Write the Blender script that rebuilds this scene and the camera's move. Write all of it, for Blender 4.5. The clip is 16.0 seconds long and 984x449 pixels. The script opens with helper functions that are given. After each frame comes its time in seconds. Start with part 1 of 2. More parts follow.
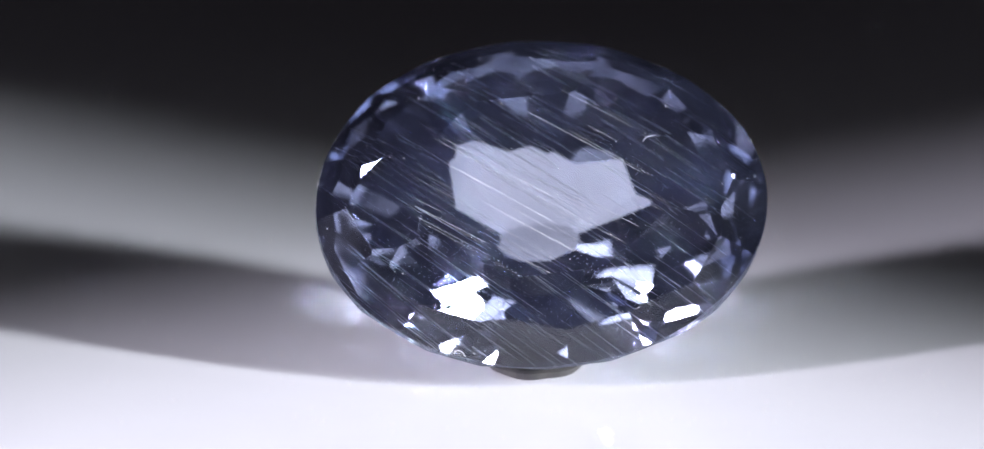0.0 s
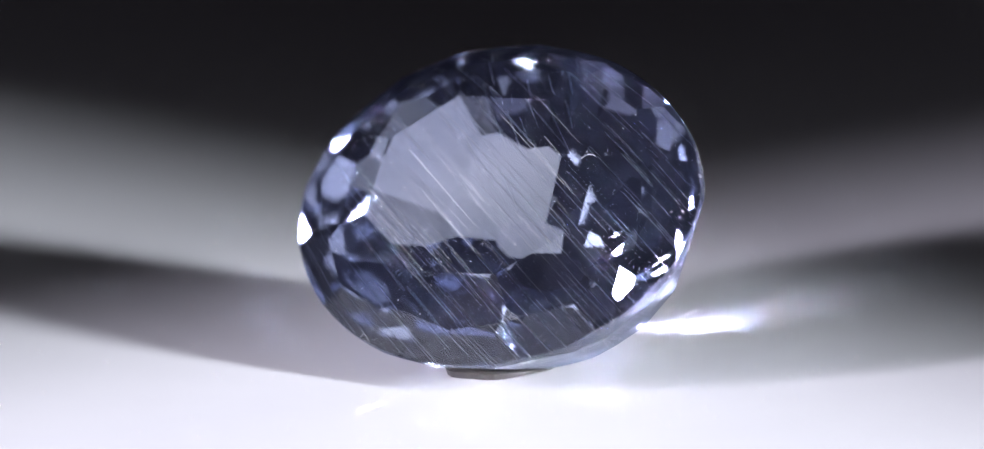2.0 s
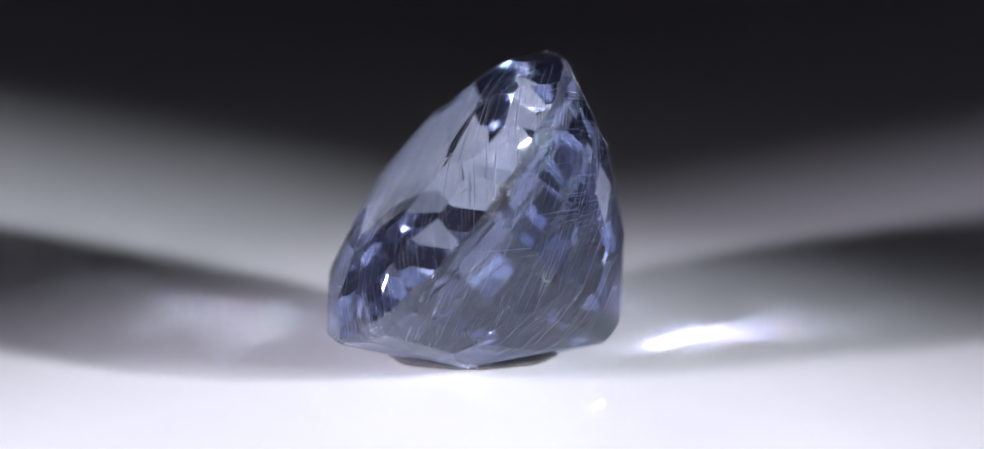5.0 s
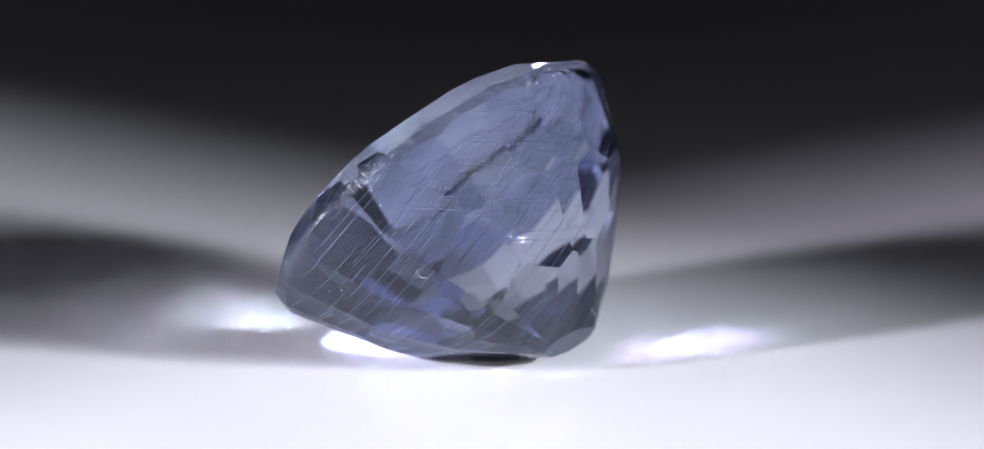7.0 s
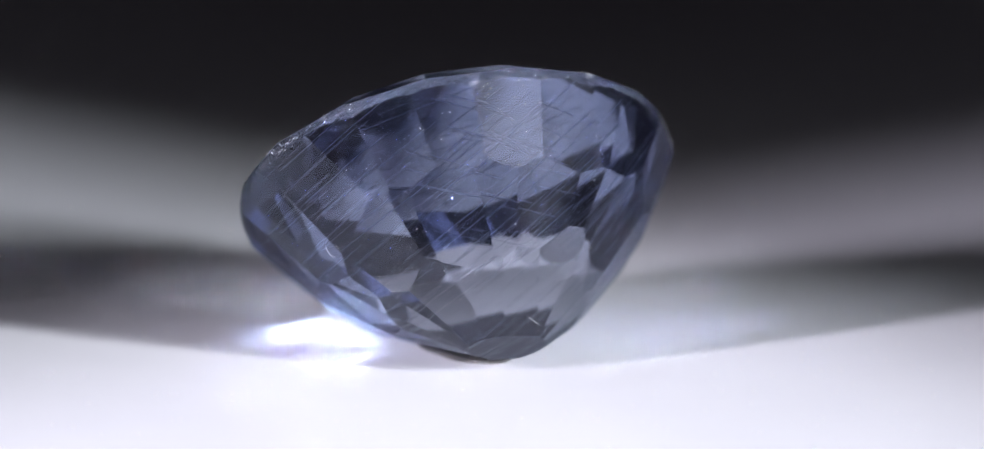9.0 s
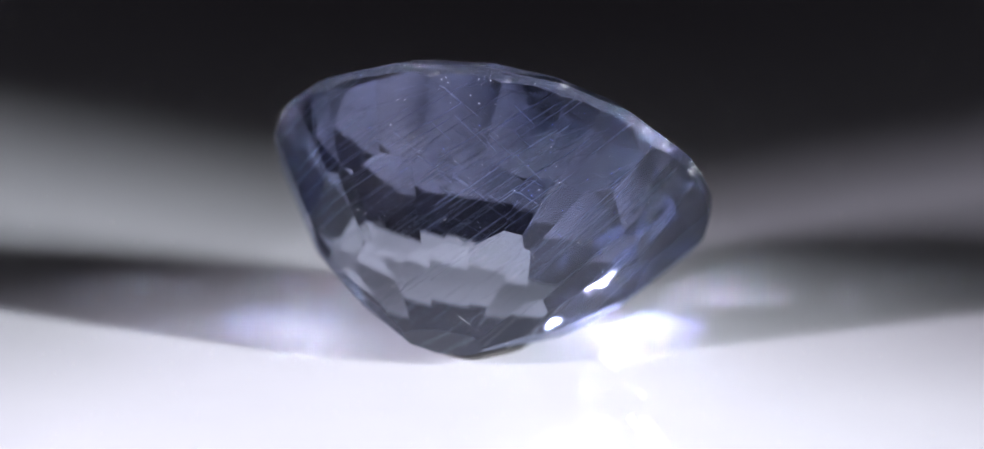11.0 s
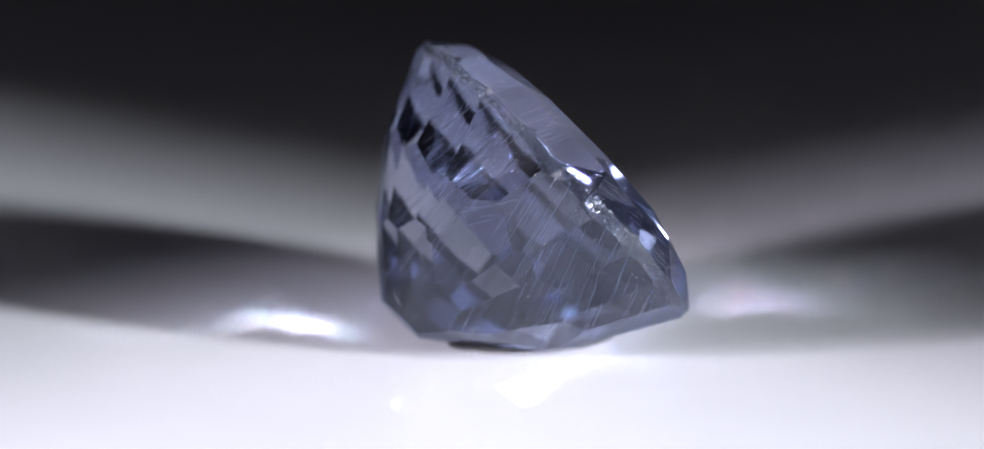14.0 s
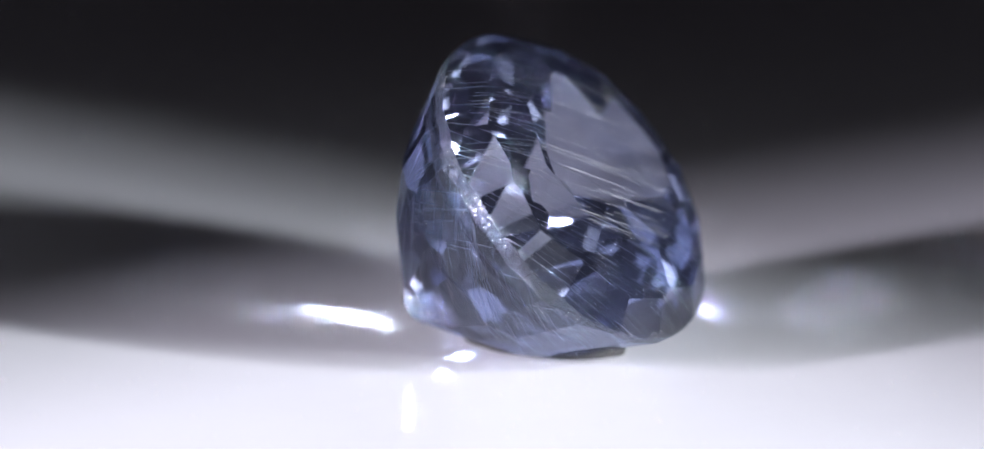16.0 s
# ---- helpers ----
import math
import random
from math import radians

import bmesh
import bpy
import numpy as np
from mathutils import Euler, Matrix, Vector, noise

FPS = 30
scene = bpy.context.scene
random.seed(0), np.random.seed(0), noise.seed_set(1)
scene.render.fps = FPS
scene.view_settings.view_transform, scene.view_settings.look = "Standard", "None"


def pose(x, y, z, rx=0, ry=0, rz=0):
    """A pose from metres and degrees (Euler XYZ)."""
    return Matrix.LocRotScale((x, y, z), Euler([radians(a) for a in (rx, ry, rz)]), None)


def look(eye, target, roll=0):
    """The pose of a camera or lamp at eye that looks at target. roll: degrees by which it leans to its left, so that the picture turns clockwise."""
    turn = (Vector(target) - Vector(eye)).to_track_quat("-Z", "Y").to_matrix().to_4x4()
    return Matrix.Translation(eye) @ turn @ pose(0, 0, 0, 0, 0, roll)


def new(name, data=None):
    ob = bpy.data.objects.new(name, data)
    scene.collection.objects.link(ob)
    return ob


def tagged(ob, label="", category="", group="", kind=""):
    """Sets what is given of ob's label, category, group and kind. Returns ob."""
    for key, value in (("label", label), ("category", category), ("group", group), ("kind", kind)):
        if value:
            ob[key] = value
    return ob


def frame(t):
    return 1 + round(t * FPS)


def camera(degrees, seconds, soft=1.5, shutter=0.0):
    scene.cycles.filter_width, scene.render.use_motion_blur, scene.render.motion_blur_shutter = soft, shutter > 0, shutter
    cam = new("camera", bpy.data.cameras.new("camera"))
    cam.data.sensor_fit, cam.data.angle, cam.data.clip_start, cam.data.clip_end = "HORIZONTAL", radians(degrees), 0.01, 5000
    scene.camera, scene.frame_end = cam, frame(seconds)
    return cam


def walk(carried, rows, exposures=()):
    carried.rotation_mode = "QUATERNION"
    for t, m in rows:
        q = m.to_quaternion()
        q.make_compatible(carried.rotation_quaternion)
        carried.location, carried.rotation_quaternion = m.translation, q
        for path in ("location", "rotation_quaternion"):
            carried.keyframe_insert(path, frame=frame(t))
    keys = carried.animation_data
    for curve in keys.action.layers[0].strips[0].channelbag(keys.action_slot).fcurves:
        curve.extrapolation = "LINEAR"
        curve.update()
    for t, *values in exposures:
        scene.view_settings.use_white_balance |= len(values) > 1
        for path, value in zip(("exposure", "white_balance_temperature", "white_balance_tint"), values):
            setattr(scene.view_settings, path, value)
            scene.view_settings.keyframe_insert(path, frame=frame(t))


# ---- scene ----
MM = 0.001

# ---- camera: a macro lens on a stand, 25 cm from the stone ----
ELEV = radians(14.623)
TARGET = Vector((-0.280, -0.795, 2.795)) * MM
EYE = TARGET - Vector((0, math.cos(ELEV), -math.sin(ELEV))) * 0.25
cam = camera(4.4915, 16.0, soft=1.3)
cam.data.dof.use_dof = True
cam.data.dof.focus_distance = 0.2485
cam.data.dof.aperture_fstop = 54.0
walk(cam, [(0.0, look(EYE, TARGET)), (16.0, look(EYE, TARGET))])

# ---- light: two low gooseneck spots in a dark room ----
world = bpy.data.worlds.new("world")
scene.world = world
world.use_nodes = True
world.node_tree.nodes["Background"].inputs[0].default_value = (0.88, 0.80, 1.0, 1)
world.node_tree.nodes["Background"].inputs[1].default_value = 0.0160


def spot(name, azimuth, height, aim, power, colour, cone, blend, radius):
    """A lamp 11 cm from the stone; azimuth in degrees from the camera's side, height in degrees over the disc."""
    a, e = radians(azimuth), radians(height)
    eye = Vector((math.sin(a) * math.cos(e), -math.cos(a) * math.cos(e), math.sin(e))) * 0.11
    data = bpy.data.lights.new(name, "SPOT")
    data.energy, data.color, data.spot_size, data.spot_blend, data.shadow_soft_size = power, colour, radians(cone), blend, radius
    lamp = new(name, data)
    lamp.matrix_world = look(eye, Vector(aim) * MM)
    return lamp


# each lamp is an upright row of three small emitters
for height in (11.0, 16.5, 22.0):
    spot("lamp_right", 59, height, (-36.0, 7.3, 0), 0.52, (0.865, 0.895, 1.0), 18.3, 0.1, 0.0050)
    spot("lamp_left", -59, height - 1, (20.0, -4.1, 0), 0.365, (0.87, 0.825, 1.0), 19.6, 0.1, 0.0050)
# each lamp's pale upper diffuser, as added spots coned to reach only the stone
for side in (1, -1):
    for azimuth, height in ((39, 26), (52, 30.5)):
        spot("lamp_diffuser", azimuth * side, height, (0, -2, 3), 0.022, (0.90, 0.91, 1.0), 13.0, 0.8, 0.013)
scene.cycles.blur_glossy = 0.0
scene.cycles.sample_clamp_indirect = 0.0


# ---- materials ----
def material(name):
    m = bpy.data.materials.new(name)
    m.use_nodes = True
    t = m.node_tree
    t.nodes.clear()
    return m, t, t.nodes.new("ShaderNodeOutputMaterial")


def node(t, kind, **values):
    n = t.nodes.new("ShaderNode" + kind)
    for k, v in values.items():
        n.inputs[k.replace("_", " ")].default_value = v
    return n


def noise_ramp(t, scale, low, high, detail=4.0, lo=0.35, hi=0.65):
    c = t.nodes.new("ShaderNodeTexCoord")
    n = node(t, "TexNoise", Scale=scale, Detail=detail)
    r = t.nodes.new("ShaderNodeValToRGB")
    r.color_ramp.elements[0].position, r.color_ramp.elements[1].position = lo, hi
    r.color_ramp.elements[0].color, r.color_ramp.elements[1].color = (*low, 1), (*high, 1)
    t.links.new(c.outputs["Object"], n.inputs["Vector"])
    t.links.new(n.outputs["Fac"], r.inputs["Fac"])
    return r


def plain(name, low, high, scale, roughness, bump=0.0, specular=0.5):
    m, t, out = material(name)
    p = node(t, "BsdfPrincipled", Roughness=roughness)
    p.inputs["Specular IOR Level"].default_value = specular
    r = noise_ramp(t, scale, low, high)
    t.links.new(r.outputs["Color"], p.inputs["Base Color"])
    if bump:
        b = node(t, "Bump", Strength=bump, Distance=0.00002)
        t.links.new(noise_ramp(t, scale * 9, (0, 0, 0), (1, 1, 1)).outputs["Color"], b.inputs["Height"])
        t.links.new(b.outputs["Normal"], p.inputs["Normal"])
    t.links.new(p.outputs["BSDF"], out.inputs["Surface"])
    return m


def sapphire(name, low, high, least, most, haze):
    """Clear stone with faint colour zones; its facets are a little rounded and carry a thin worn, hazy polish."""
    m, t, out = material(name)
    g = node(t, "BsdfGlass", Roughness=0.0, IOR=1.766)
    r = noise_ramp(t, 260.0, low, high, detail=1.0)
    t.links.new(r.outputs["Color"], g.inputs["Color"])
    wave = node(t, "Bump", Strength=1.0, Distance=0.0000012)
    t.links.new(noise_ramp(t, 300.0, (0, 0, 0), (1, 1, 1), detail=1.0, lo=0.0, hi=1.0).outputs["Color"], wave.inputs["Height"])
    t.links.new(wave.outputs["Normal"], g.inputs["Normal"])
    worn = node(t, "BsdfGlossy", Roughness=0.42)
    worn.inputs["Color"].default_value = (0.86, 0.88, 0.95, 1)
    film = noise_ramp(t, 1100.0, (least, least, least), (most, most, most), detail=9.0)
    mix = t.nodes.new("ShaderNodeMixShader")
    t.links.new(film.outputs["Color"], mix.inputs[0])
    t.links.new(g.outputs["BSDF"], mix.inputs[1])
    t.links.new(worn.outputs["BSDF"], mix.inputs[2])
    # silk's inner glow, painted as a bluish diffuse film that lifts dark facets
    milk = node(t, "BsdfDiffuse")
    milk.inputs["Color"].default_value = (0.38, 0.44, 0.78, 1)
    cloud = noise_ramp(t, 700.0, (haze * 0.4,) * 3, (haze,) * 3, detail=6.0)
    both = t.nodes.new("ShaderNodeMixShader")
    t.links.new(cloud.outputs["Color"], both.inputs[0])
    t.links.new(mix.outputs[0], both.inputs[1])
    t.links.new(milk.outputs["BSDF"], both.inputs[2])
    t.links.new(both.outputs[0], out.inputs["Surface"])
    return m


def frosted():
    m, t, out = material("frosted_girdle")
    g = node(t, "BsdfGlass", Roughness=0.05, IOR=1.766)
    g.inputs["Color"].default_value = (0.66, 0.69, 0.78, 1)
    d = node(t, "BsdfDiffuse")
    d.inputs["Color"].default_value = (0.55, 0.56, 0.60, 1)
    mix = t.nodes.new("ShaderNodeMixShader")
    r = noise_ramp(t, 3000.0, (0.0, 0.0, 0.0), (0.3, 0.3, 0.3), lo=0.6, hi=0.75)
    b = node(t, "Bump", Strength=0.8, Distance=0.00003)
    t.links.new(noise_ramp(t, 9000.0, (0, 0, 0), (1, 1, 1)).outputs["Color"], b.inputs["Height"])
    for n in (g, d):
        t.links.new(b.outputs["Normal"], n.inputs["Normal"])
    t.links.new(r.outputs["Color"], mix.inputs[0])
    t.links.new(g.outputs["BSDF"], mix.inputs[1])
    t.links.new(d.outputs["BSDF"], mix.inputs[2])
    t.links.new(mix.outputs[0], out.inputs["Surface"])
    return m


def silk(name, least, most):
    """Fine hollow needles: half clear, half milky, each a little different."""
    m, t, out = material(name)
    d = node(t, "BsdfDiffuse")
    d.inputs["Color"].default_value = (0.90, 0.91, 0.94, 1)
    c = node(t, "BsdfTransparent")
    mix = t.nodes.new("ShaderNodeMixShader")
    info = t.nodes.new("ShaderNodeObjectInfo")
    span = node(t, "MapRange")
    span.inputs["To Min"].default_value, span.inputs["To Max"].default_value = least, most
    t.links.new(info.outputs["Random"], span.inputs["Value"])
    t.links.new(span.outputs["Result"], mix.inputs[0])
    t.links.new(c.outputs[0], mix.inputs[1])
    t.links.new(d.outputs[0], mix.inputs[2])
    t.links.new(mix.outputs[0], out.inputs["Surface"])
    return m


# one stone: crown tint lightened, pavilion darkened, to balance front and back view brightness
PALE = sapphire("sapphire_crown_lightened", (0.90, 0.915, 0.95), (0.95, 0.957, 0.975), 0.0, 0.003, 0.017)
BLUE = sapphire("sapphire_pavilion_darkened", (0.515, 0.55, 0.685), (0.665, 0.695, 0.80), 0.0005, 0.004, 0.003)
FROSTED = frosted()
ACRYLIC = plain("white_acrylic", (0.775, 0.775, 0.785), (0.815, 0.815, 0.82), 120.0, 0.03, 0.02, 0.5)
DARK = plain("grey_cloth", (0.12, 0.115, 0.13), (0.15, 0.145, 0.16), 60.0, 0.9, 0.3, 0.1)
SILK, HAIRLINE = silk("white_silk", 0.25, 0.9), silk("opened_silk", 0.10, 0.38)
PUTTY = plain("dark_putty", (0.045, 0.044, 0.045), (0.085, 0.08, 0.075), 1500.0, 0.75, 0.3, 0.3)
LINT = plain("white_lint", (0.7, 0.7, 0.7), (0.9, 0.9, 0.9), 4000.0, 0.8)


# ---- building ----
def mesh_of(name, bm, mat):
    me = bpy.data.meshes.new(name)
    bm.to_mesh(me)
    bm.free()
    me.materials.append(mat)
    return me


def part(name, bm, mat, parent=None, label=""):
    ob = new(name, mesh_of(name, bm, mat))
    ob.parent = parent
    return tagged(ob, label)


def slab(name, lo, hi, mat, label, category):
    bm = bmesh.new()
    bmesh.ops.create_cube(bm, size=1)
    for v in bm.verts:
        v.co = Vector([(a + b) / 2 + c * (b - a) for a, b, c in zip(lo, hi, v.co)])
    bmesh.ops.recalc_face_normals(bm, faces=bm.faces)
    return tagged(part(name, bm, mat), label, category, kind="structure")


def room():
    w, h, th, z = 0.6, 0.3, 0.02, -0.008
    cloth = "plain dark cloth screen closing the photo table"
    slab("floor", (-w, -w, z - th), (w, w, z), DARK, "dark cloth table top under the white disc", "floor")
    slab("wall_north", (-w - th, w, z - th), (w + th, w + th, h), DARK, cloth, "wall")
    slab("wall_south", (-w - th, -w - th, z - th), (w + th, -w, h), DARK, cloth, "wall")
    slab("wall_east", (w, -w, z - th), (w + th, w, h), DARK, cloth, "wall")
    slab("wall_west", (-w - th, -w, z - th), (-w, w, h), DARK, cloth, "wall")


def putty_pad(middle, turn):
    """A small pressed pad that holds the stone; middle in millimetres on the disc, turn in degrees."""
    bm = bmesh.new()
    profile = [(0.0, 0.006), (0.5, 0.006), (0.62, 0.03), (0.8, 0.06), (0.96, 0.085), (1.02, 0.06), (0.99, 0.0)]
    n, rings = 48, []
    for r, z in profile:
        ring_verts = []
        for k in range(n if r else 1):
            a = 2 * math.pi * k / n
            q = r * (1 + 0.035 * math.sin(3 * a + 1) + 0.025 * math.sin(7 * a))
            lean = max(0.0, -math.cos(a))  # squeezed up thicker under the girdle's side
            p = Vector(((1.62 + 0.1 * lean) * q * math.cos(a), 0.98 * q * math.sin(a), z * (1 + 1.3 * lean)))
            p.rotate(Euler((0, 0, radians(turn))))
            ring_verts.append(bm.verts.new((p + Vector((*middle, 0))) * MM))
        rings.append(ring_verts)
    for a, b in zip(rings, rings[1:]):
        for k in range(n):
            j = (k + 1) % n
            bm.faces.new(list(dict.fromkeys([a[k % len(a)], b[k], b[j], a[j % len(a)]])))
    bmesh.ops.recalc_face_normals(bm, faces=bm.faces)
    return tagged(part("putty_pad", bm, PUTTY), "small dark grey putty pad pressed under the stone", "putty")


def turntable():
    """A white disc with a rounded rim; its top is at z = 0."""
    bm = bmesh.new()
    profile = [(0.0, 0.0), (0.1085, 0.0)]
    profile += [(0.1085 + 0.0015 * math.sin(a), -0.0015 + 0.0015 * math.cos(a)) for a in (0.5, 1.0, 1.5708)]
    profile += [(0.11, -0.0065), (0.1085, -0.008), (0.0, -0.008)]
    n = 160
    rings = []
    for r, z in profile:
        if r == 0:
            rings.append([bm.verts.new((0, 0, z))])
        else:
            rings.append([bm.verts.new((r * math.cos(2 * math.pi * k / n), r * math.sin(2 * math.pi * k / n), z)) for k in range(n)])
    for a, b in zip(rings, rings[1:]):
        for k in range(n):
            j = (k + 1) % n
            quad = [a[k % len(a)], b[k % len(b)], b[j % len(b)], a[j % len(a)]]
            bm.faces.new(list(dict.fromkeys(quad)))
    bmesh.ops.recalc_face_normals(bm, faces=bm.faces)
    ob = part("turntable", bm, ACRYLIC)
    return tagged(ob, "smooth glossy white acrylic turntable disc under the stone", "turntable")


# ---- the oval stone: 9.0 x 7.17 mm, cut by planes ----
LONG, WIDE, CROWN, DEEP, GIRDLE = 9.0, 7.18, 0.90, 4.17, 0.07
TILT, ROLL, YAW, SPEED = 40.47, 4.70, 2.154, -18.165
PIVOT = Vector((0.666, -1.189, 0.0))
REST = Euler((radians(90 - TILT), 0, 0)).to_matrix() @ Euler((0, 0, radians(ROLL))).to_matrix()
DOWN = REST.transposed() @ Vector((0, 0, -1))
PAD, PAD_TURN = (-0.093, 0.507), 88.0
rng = random.Random(2812)


def grow(u):
    """The outline is a little full on one shoulder and flat on the other."""
    d = math.degrees(u) % 360
    return 1 + 0.018 * math.exp(-(((d - 125) / 26) ** 2)) - 0.018 * math.exp(-(((d - 45) / 26) ** 2))


def facet(u, a, b, c):
    """The plane a * (distance along azimuth u of the unit circle) + b * z = c, as normal and offset in millimetres."""
    n = Vector((a * math.cos(u) / (LONG / 2), a * math.sin(u) / (WIDE / 2), b))
    return n / n.length, c / n.length


def through_two(u, p, q, jitter=0.0):
    """The facet at azimuth u through the points p and q, each (share of the radius, z)."""
    (r0, z0), (r1, z1) = p, q
    r0, r1 = r0 * grow(u), r1 * grow(u)
    a, b = z1 - z0, r0 - r1
    if b < 0 or (b == 0 and a < 0):
        a, b = -a, -b
    if a < 0:
        a, b = -a, -b
    s = 1 + rng.uniform(-jitter, jitter)
    return facet(u + rng.uniform(-jitter, jitter) * 0.6, a, b, (a * r0 + b * z0) * (1 + (s - 1) * 0.25))


def ring(*pins):
    """Azimuths in degrees round the stone, about 17 degrees apart, that go through the pinned ones."""
    out = []
    for a, b in zip(pins, (*pins[1:], pins[0] + 360)):
        n = max(1, round((b - a) / 17))
        out += [a + (b - a) * k / n for k in range(n)]
    return out


def stone_planes():
    planes = []
    for k in range(72):
        u = 2 * math.pi * (k + 0.5) / 72
        planes.append(facet(u, 1, 0, grow(u)))
    planes.append((Vector((0, 0, 1)), CROWN))
    for k in range(8):
        u = math.pi / 4 * k + radians(2)
        planes.append(through_two(u, (0.5414, CROWN), (0.9531, 0.44), 0.036))
        planes.append(through_two(u + math.pi / 8, (0.6173, CROWN), (0.9567, 0.44), 0.036))
    for k in range(16):
        planes.append(through_two(math.pi / 8 * (k + 0.5), (0.995, GIRDLE), (0.8793, 0.43), 0.036))
    # three steps of the pavilion, (azimuths, share of the radius at the upper and lower depth, depths)
    phi = math.atan2(DOWN.y, DOWN.x)
    bed_u = math.degrees(math.atan2(math.sin(phi) * WIDE, math.cos(phi) * LONG)) % 360
    steps = [
        (ring(15.0, 26.0, 37.0, 55.5, 68.0, 89.0, 105.0, 119.0, 132.0, 156.8), 1.018, 0.7838, 0.0, 0.40),
        (ring(30.7, bed_u), 0.8128, 0.5159, 0.40, 0.72),
        (ring(54.1, 71.2, 96.5, 113.7), 0.4036, 0.0565, 0.72, 1.0),
    ]
    pinned = {u: (1.018, 0.807) for u in (37.0, 55.5, 68.0, 89.0, 105.0)} | {119.0: (1.018, 0.830), 132.0: (1.018, 0.822)}
    pinned |= {15.0: (1.022, 0.80), 156.8: (1.03, 0.80), 30.7: (0.797, 0.514)}
    pinned |= {54.1: (0.438, 0.084), 71.2: (0.476, 0.070), 96.5: (0.482, 0.078), 113.7: (0.437, 0.076)}
    for azimuths, r0, r1, z0, z1 in steps:
        for u in azimuths:
            if u == bed_u:
                at = Vector((0.65 * math.cos(radians(u)) * LONG / 2, 0.65 * math.sin(radians(u)) * WIDE / 2, -0.56 * DEEP))
                planes.append((DOWN.copy(), DOWN.dot(at)))
                continue
            a, b = pinned.get(u, (r0, r1))
            if z1 == 1.0:  # the last step ends in a short keel along the stone
                keel = 0.1 * abs(math.cos(radians(u)))
                a, b = (a + keel + 0.025, b + keel + 0.025) if u in pinned else (a + 0.04 + keel, b + 0.035 + keel)
            planes.append(through_two(radians(u), (a, -z0 * DEEP), (b, -z1 * DEEP), 0.0 if u in pinned else 0.0587))
    planes.append((Vector((0, 0, -1)), DEEP))
    return planes, DOWN.copy()


def stone_mesh(planes):
    bm = bmesh.new()
    bmesh.ops.create_cube(bm, size=24)
    for n, d in planes:
        geom = bm.verts[:] + bm.edges[:] + bm.faces[:]
        cut = bmesh.ops.bisect_plane(bm, geom=geom, dist=1e-5, plane_co=n * d, plane_no=n, clear_outer=True)
        edges = [e for e in cut["geom_cut"] if isinstance(e, bmesh.types.BMEdge) and e.is_valid and e.is_boundary]
        if len(edges) > 2:
            bmesh.ops.holes_fill(bm, edges=edges, sides=0)
    bmesh.ops.remove_doubles(bm, verts=bm.verts, dist=1e-4)
    bmesh.ops.recalc_face_normals(bm, faces=bm.faces)
    return bm


def pick(bm, keep):
    """A copy of bm with the faces for which keep(face) holds."""
    out = bm.copy()
    bmesh.ops.delete(out, geom=[f for f in out.faces if not keep(f)], context="FACES")
    return out


def unit_needle(mat):
    bm = bmesh.new()
    ends = [bm.verts.new((0, 0, -0.5)), bm.verts.new((0, 0, 0.5))]
    rings = [[bm.verts.new((math.cos(a * 1.2566), math.sin(a * 1.2566), z)) for a in range(5)] for z in (-0.44, 0.41)]
    for k in range(5):
        j = (k + 1) % 5
        bm.faces.new((ends[0], rings[0][j], rings[0][k]))
        bm.faces.new((rings[0][k], rings[0][j], rings[1][j], rings[1][k]))
        bm.faces.new((rings[1][k], rings[1][j], ends[1]))
    return mesh_of("needle", bm, mat)


def add_grain(bm, place, size):
    """One small uneven eight-sided grain."""
    axes = [Vector((1, 0, 0)), Vector((0, 1, 0)), Vector((0, 0, 1))]
    turn = Euler([rng.uniform(0, 6.3) for _ in range(3)]).to_matrix()
    p = [bm.verts.new(place + turn @ (a * s * size * rng.uniform(0.6, 1.4))) for a in axes for s in (1, -1)]
    for x in (0, 1):
        for y in (2, 3):
            for z in (4, 5):
                f = [p[x], p[y], p[z]]
                bm.faces.new(f if (x + y + z) % 2 == 0 else f[::-1])


def fibre(stone, at, normal):
    """A short curled hair of lint that lies on a facet."""
    bm = bmesh.new()
    side = normal.orthogonal().normalized()
    side.rotate(Matrix.Rotation(rng.uniform(0, 6.28), 3, normal))
    across = normal.cross(side)
    turn, p, rings = 0.0, at.copy(), []
    bend = rng.uniform(-0.35, 0.35)
    for k in range(9):
        way = side * math.cos(turn) + across * math.sin(turn)
        flat = normal.cross(way)
        rings.append([bm.verts.new(p + (flat * a + normal * b) * 0.004 * MM) for a, b in ((1, 0), (0, 1), (-1, 0), (0, -1))])
        p = p + way * 0.04 * MM
        turn += bend + rng.uniform(-0.15, 0.15)
    for a, b in zip(rings, rings[1:]):
        for k in range(4):
            bm.faces.new((a[k], a[(k + 1) % 4], b[(k + 1) % 4], b[k]))
    bm.faces.new(rings[0][::-1])
    bm.faces.new(rings[-1])
    part("lint_fibre", bm, LINT, stone, "short curled white lint fibre")


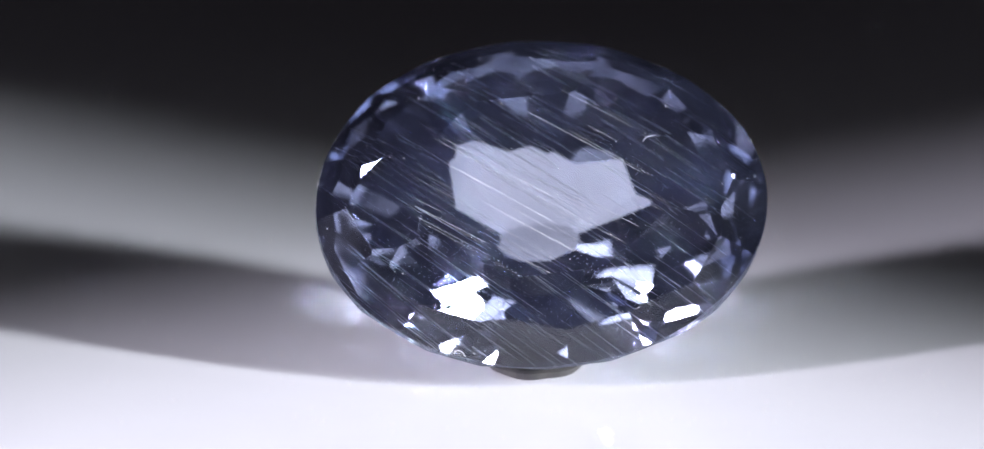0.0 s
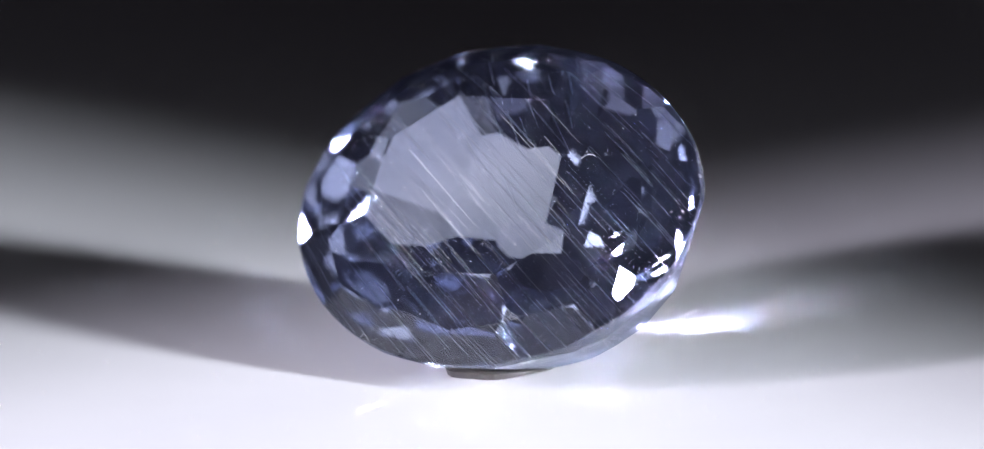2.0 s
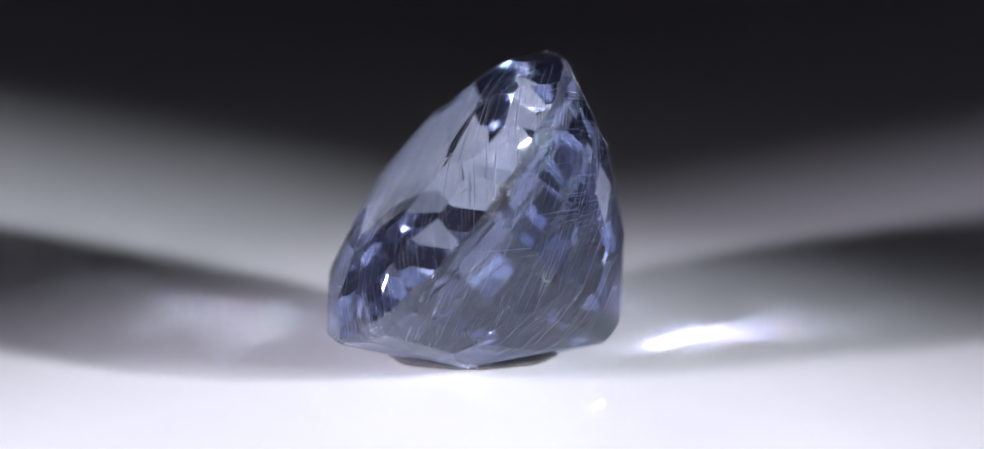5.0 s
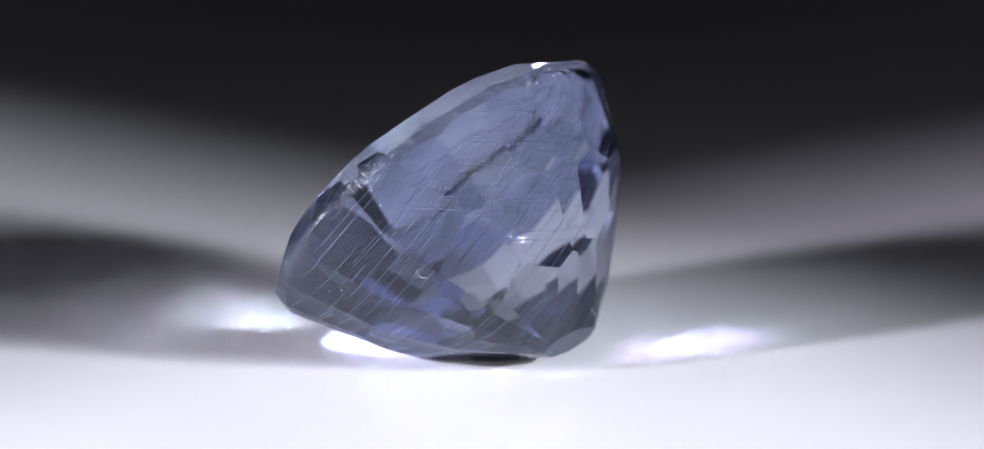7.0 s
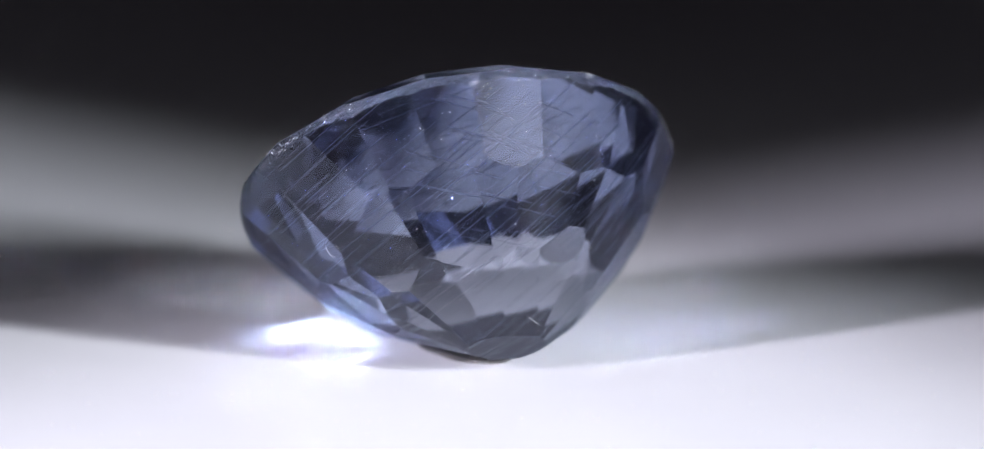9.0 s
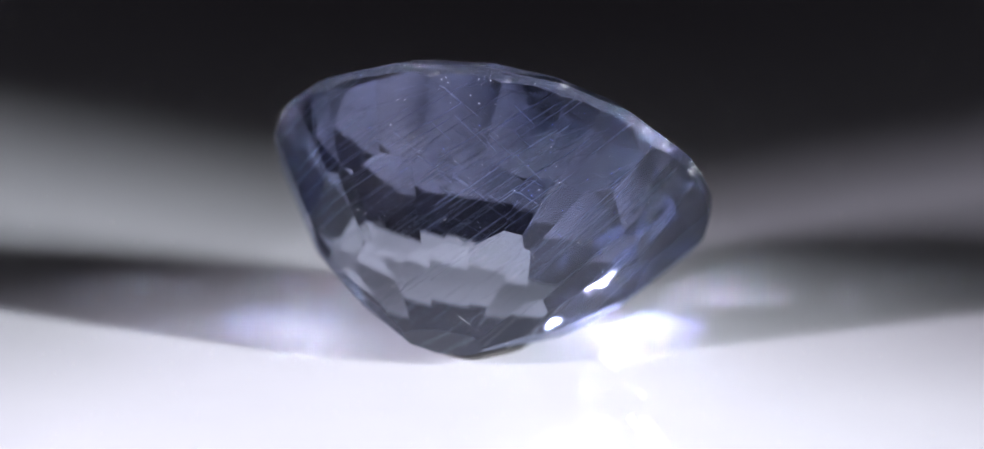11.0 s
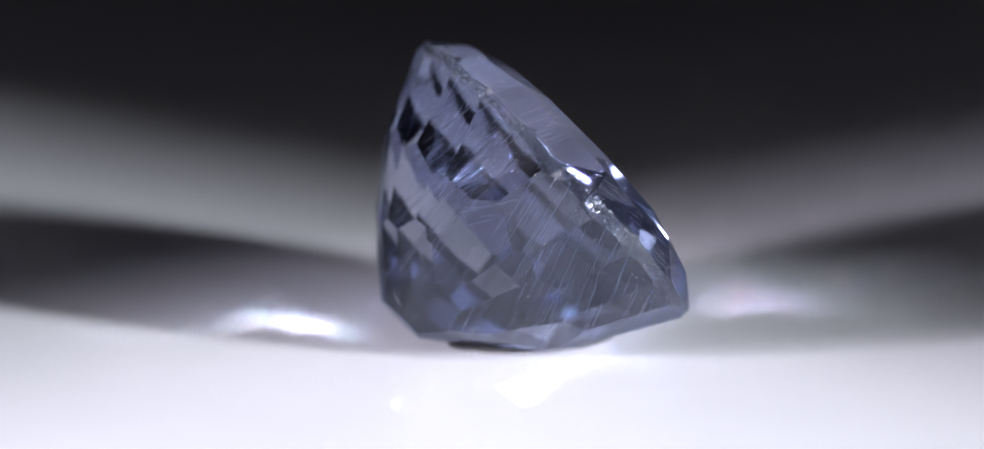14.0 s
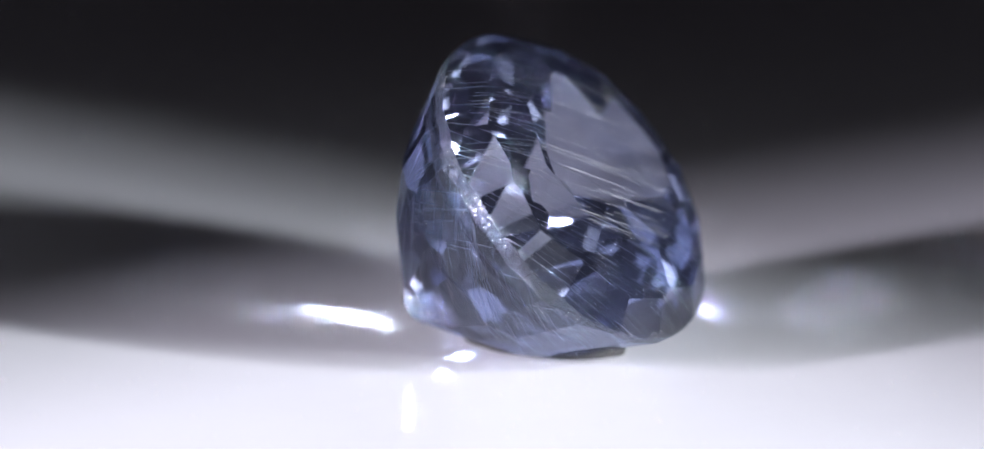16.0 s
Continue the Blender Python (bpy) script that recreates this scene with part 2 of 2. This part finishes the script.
def gemstone():
    planes, bed = stone_planes()
    rest = (REST @ bed).rotation_difference(Vector((0, 0, -1))).to_matrix() @ REST
    body = stone_mesh(planes)
    low = min((rest @ v.co).z for v in body.verts)
    shift = Vector((0, 0, 0.012 - low))
    to_world = lambda p: (rest @ p + shift) * MM
    stone = tagged(new("gemstone"), "pale violet-blue oval faceted sapphire with needles, tilted on white disc", "gemstone")

    faces = list(body.faces)
    azimuth = lambda p: math.degrees(math.atan2(p.y / WIDE, p.x / LONG)) % 360
    dusty = lambda f: f.normal.z < 0 and f.calc_center_median().z > -1.3 and 60 < azimuth(f.calc_center_median()) < 105
    weights = [f.calc_area() * (4 if dusty(f) else 1) for f in faces]
    spots = []
    for _ in range(520):
        f = rng.choices(faces, weights)[0]
        vs = [v.co for v in f.verts]
        k = rng.randrange(1, len(vs) - 1)
        a, b = sorted((rng.random(), rng.random()))
        spots.append((vs[0] * a + vs[k] * (b - a) + vs[k + 1] * (1 - b), f.normal.copy()))

    is_side = lambda f: abs(f.normal.z) < 0.02
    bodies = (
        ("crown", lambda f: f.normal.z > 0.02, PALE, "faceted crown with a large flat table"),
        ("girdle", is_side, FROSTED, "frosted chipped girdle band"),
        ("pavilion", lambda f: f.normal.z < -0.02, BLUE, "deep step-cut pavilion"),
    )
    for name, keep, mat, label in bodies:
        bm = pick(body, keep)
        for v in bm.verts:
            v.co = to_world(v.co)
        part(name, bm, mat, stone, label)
    body.free()

    inside = lambda p, gap: all(n.dot(p) < d - gap for n, d in planes)
    way = (rest.transposed() @ Vector((0.80, -0.05, -0.60))).normalized()
    buried, opened = unit_needle(SILK), unit_needle(HAIRLINE)

    def add_needle(mesh, a, b, thick):
        ob = new("needle", mesh)
        ob.parent = stone
        turn = (rest @ (b - a)).to_track_quat("Z", "Y")
        ob.matrix_basis = Matrix.LocRotScale(to_world((a + b) / 2), turn, Vector((thick, thick, (b - a).length)) * MM)

    made = 0
    while made < 84:
        p = Vector((rng.uniform(-4.5, 4.5), rng.uniform(-3.6, 3.6), rng.triangular(-3.8, 0.9, 0.5)))
        if not inside(p, 0.1):
            continue
        v = (way + Vector([rng.gauss(0, 0.012) for _ in range(3)])).normalized()
        size = min(5.0, rng.lognormvariate(0.9, 0.5))
        ends = []
        for s in (-1, 1):
            e = 0.0
            while e < size / 2 and inside(p + v * s * (e + 0.05), 0.06):
                e += 0.05
            ends.append(p + v * s * e)
        if (ends[1] - ends[0]).length < 0.4:
            continue
        add_needle(buried, *ends, rng.choice((0.003, 0.004, 0.005, 0.006)))
        made += 1
    # a second, sparser set lies at sixty degrees to the first
    other = (rest.transposed() @ Vector((0.573, -0.819, 0.02))).normalized()
    made = 0
    while made < 20:
        p = Vector((rng.uniform(-4.3, 4.3), rng.uniform(0.2, 3.4), rng.triangular(-3.0, 0.4, -0.6)))
        v = (other + Vector([rng.gauss(0, 0.02) for _ in range(3)])).normalized() * rng.uniform(0.35, 1.3)
        if inside(p - v, 0.05) and inside(p + v, 0.05):
            add_needle(buried, p - v, p + v, rng.choice((0.004, 0.005, 0.006)))
            made += 1
    # some needles are cut open by the table and show as bright hairlines in it
    flat = Vector((way.x, way.y, 0)).normalized()
    made = 0
    while made < 40:
        a, r = rng.uniform(0, 6.283), math.sqrt(rng.random()) * 0.6
        p = Vector((LONG / 2 * r * math.cos(a), WIDE / 2 * r * math.sin(a), CROWN + 0.0005))
        v = (flat + Vector((rng.gauss(0, 0.012), rng.gauss(0, 0.012), 0))).normalized() * rng.uniform(0.3, 1.4)
        if all(math.hypot(q.x / (LONG / 2), q.y / (WIDE / 2)) < 0.6 for q in (p - v, p + v)):
            add_needle(opened, p - v, p + v, rng.choice((0.002, 0.003, 0.004)))
            made += 1

    bm = bmesh.new()
    count = 0
    while count < 420:
        p = Vector((rng.gauss(0, 2.2), rng.gauss(-0.8, 1.3), rng.gauss(-0.8, 1.0)))
        if inside(p, 0.1):
            add_grain(bm, to_world(p), rng.uniform(0.005, 0.015) * MM)
            count += 1
    strings = 0
    while strings < 34:  # needles broken into strings of beads
        p = Vector((rng.gauss(0, 2.2), rng.gauss(-1.2, 1.1), rng.gauss(-0.6, 0.7)))
        step = rng.uniform(0.08, 0.16)
        if not inside(p, 0.12):
            continue
        for k in range(rng.randrange(5, 16)):
            q = p + way * (k * step + rng.uniform(-0.02, 0.02))
            if inside(q, 0.06):
                add_grain(bm, to_world(q), rng.uniform(0.007, 0.017) * MM)
        strings += 1
    tagged(part("crystal_grains", bm, SILK, stone, "tiny white crystal grains inside"), kind="stuff")
    bm = bmesh.new()
    for p, n in spots:
        add_grain(bm, to_world(p + n * 0.004), rng.choice((0.005, 0.007, 0.008, 0.013)) * MM)
    for d in (22, 163):
        chips = bmesh.new()
        for _ in range(45):
            u, z = radians(rng.gauss(d, 5)), rng.uniform(-0.16, 0.09)
            q = Vector((LONG / 2 * math.cos(u), WIDE / 2 * math.sin(u), z))
            q = q * (grow(u) * rng.uniform(0.993, 1.002))
            q.z = z
            add_grain(chips, to_world(q), rng.uniform(0.006, 0.02) * MM)
        tagged(part("chips", chips, LINT, stone, "white abraded chips on the girdle"), kind="stuff")
    for start, normal in spots[7:60:13]:
        fibre(stone, to_world(start + normal * 0.006), rest @ normal)
    tagged(part("dust_specks", bm, LINT, stone, "fine white dust specks on the facets"), kind="stuff")
    return stone


room()
disc = turntable()
stone = gemstone()
pad = putty_pad(PAD, PAD_TURN)


def motions():
    turns, stones = [], []
    for k in range(33):
        t = 0.5 * k
        a = YAW + SPEED * t
        place = Euler((0, 0, radians(a))).to_matrix() @ PIVOT * MM
        turns.append((t, pose(0, 0, 0, 0, 0, a)))
        stones.append((t, pose(place.x, place.y, 0, 0, 0, a)))
    walk(disc, turns)
    walk(stone, stones)
    walk(pad, stones)


motions()
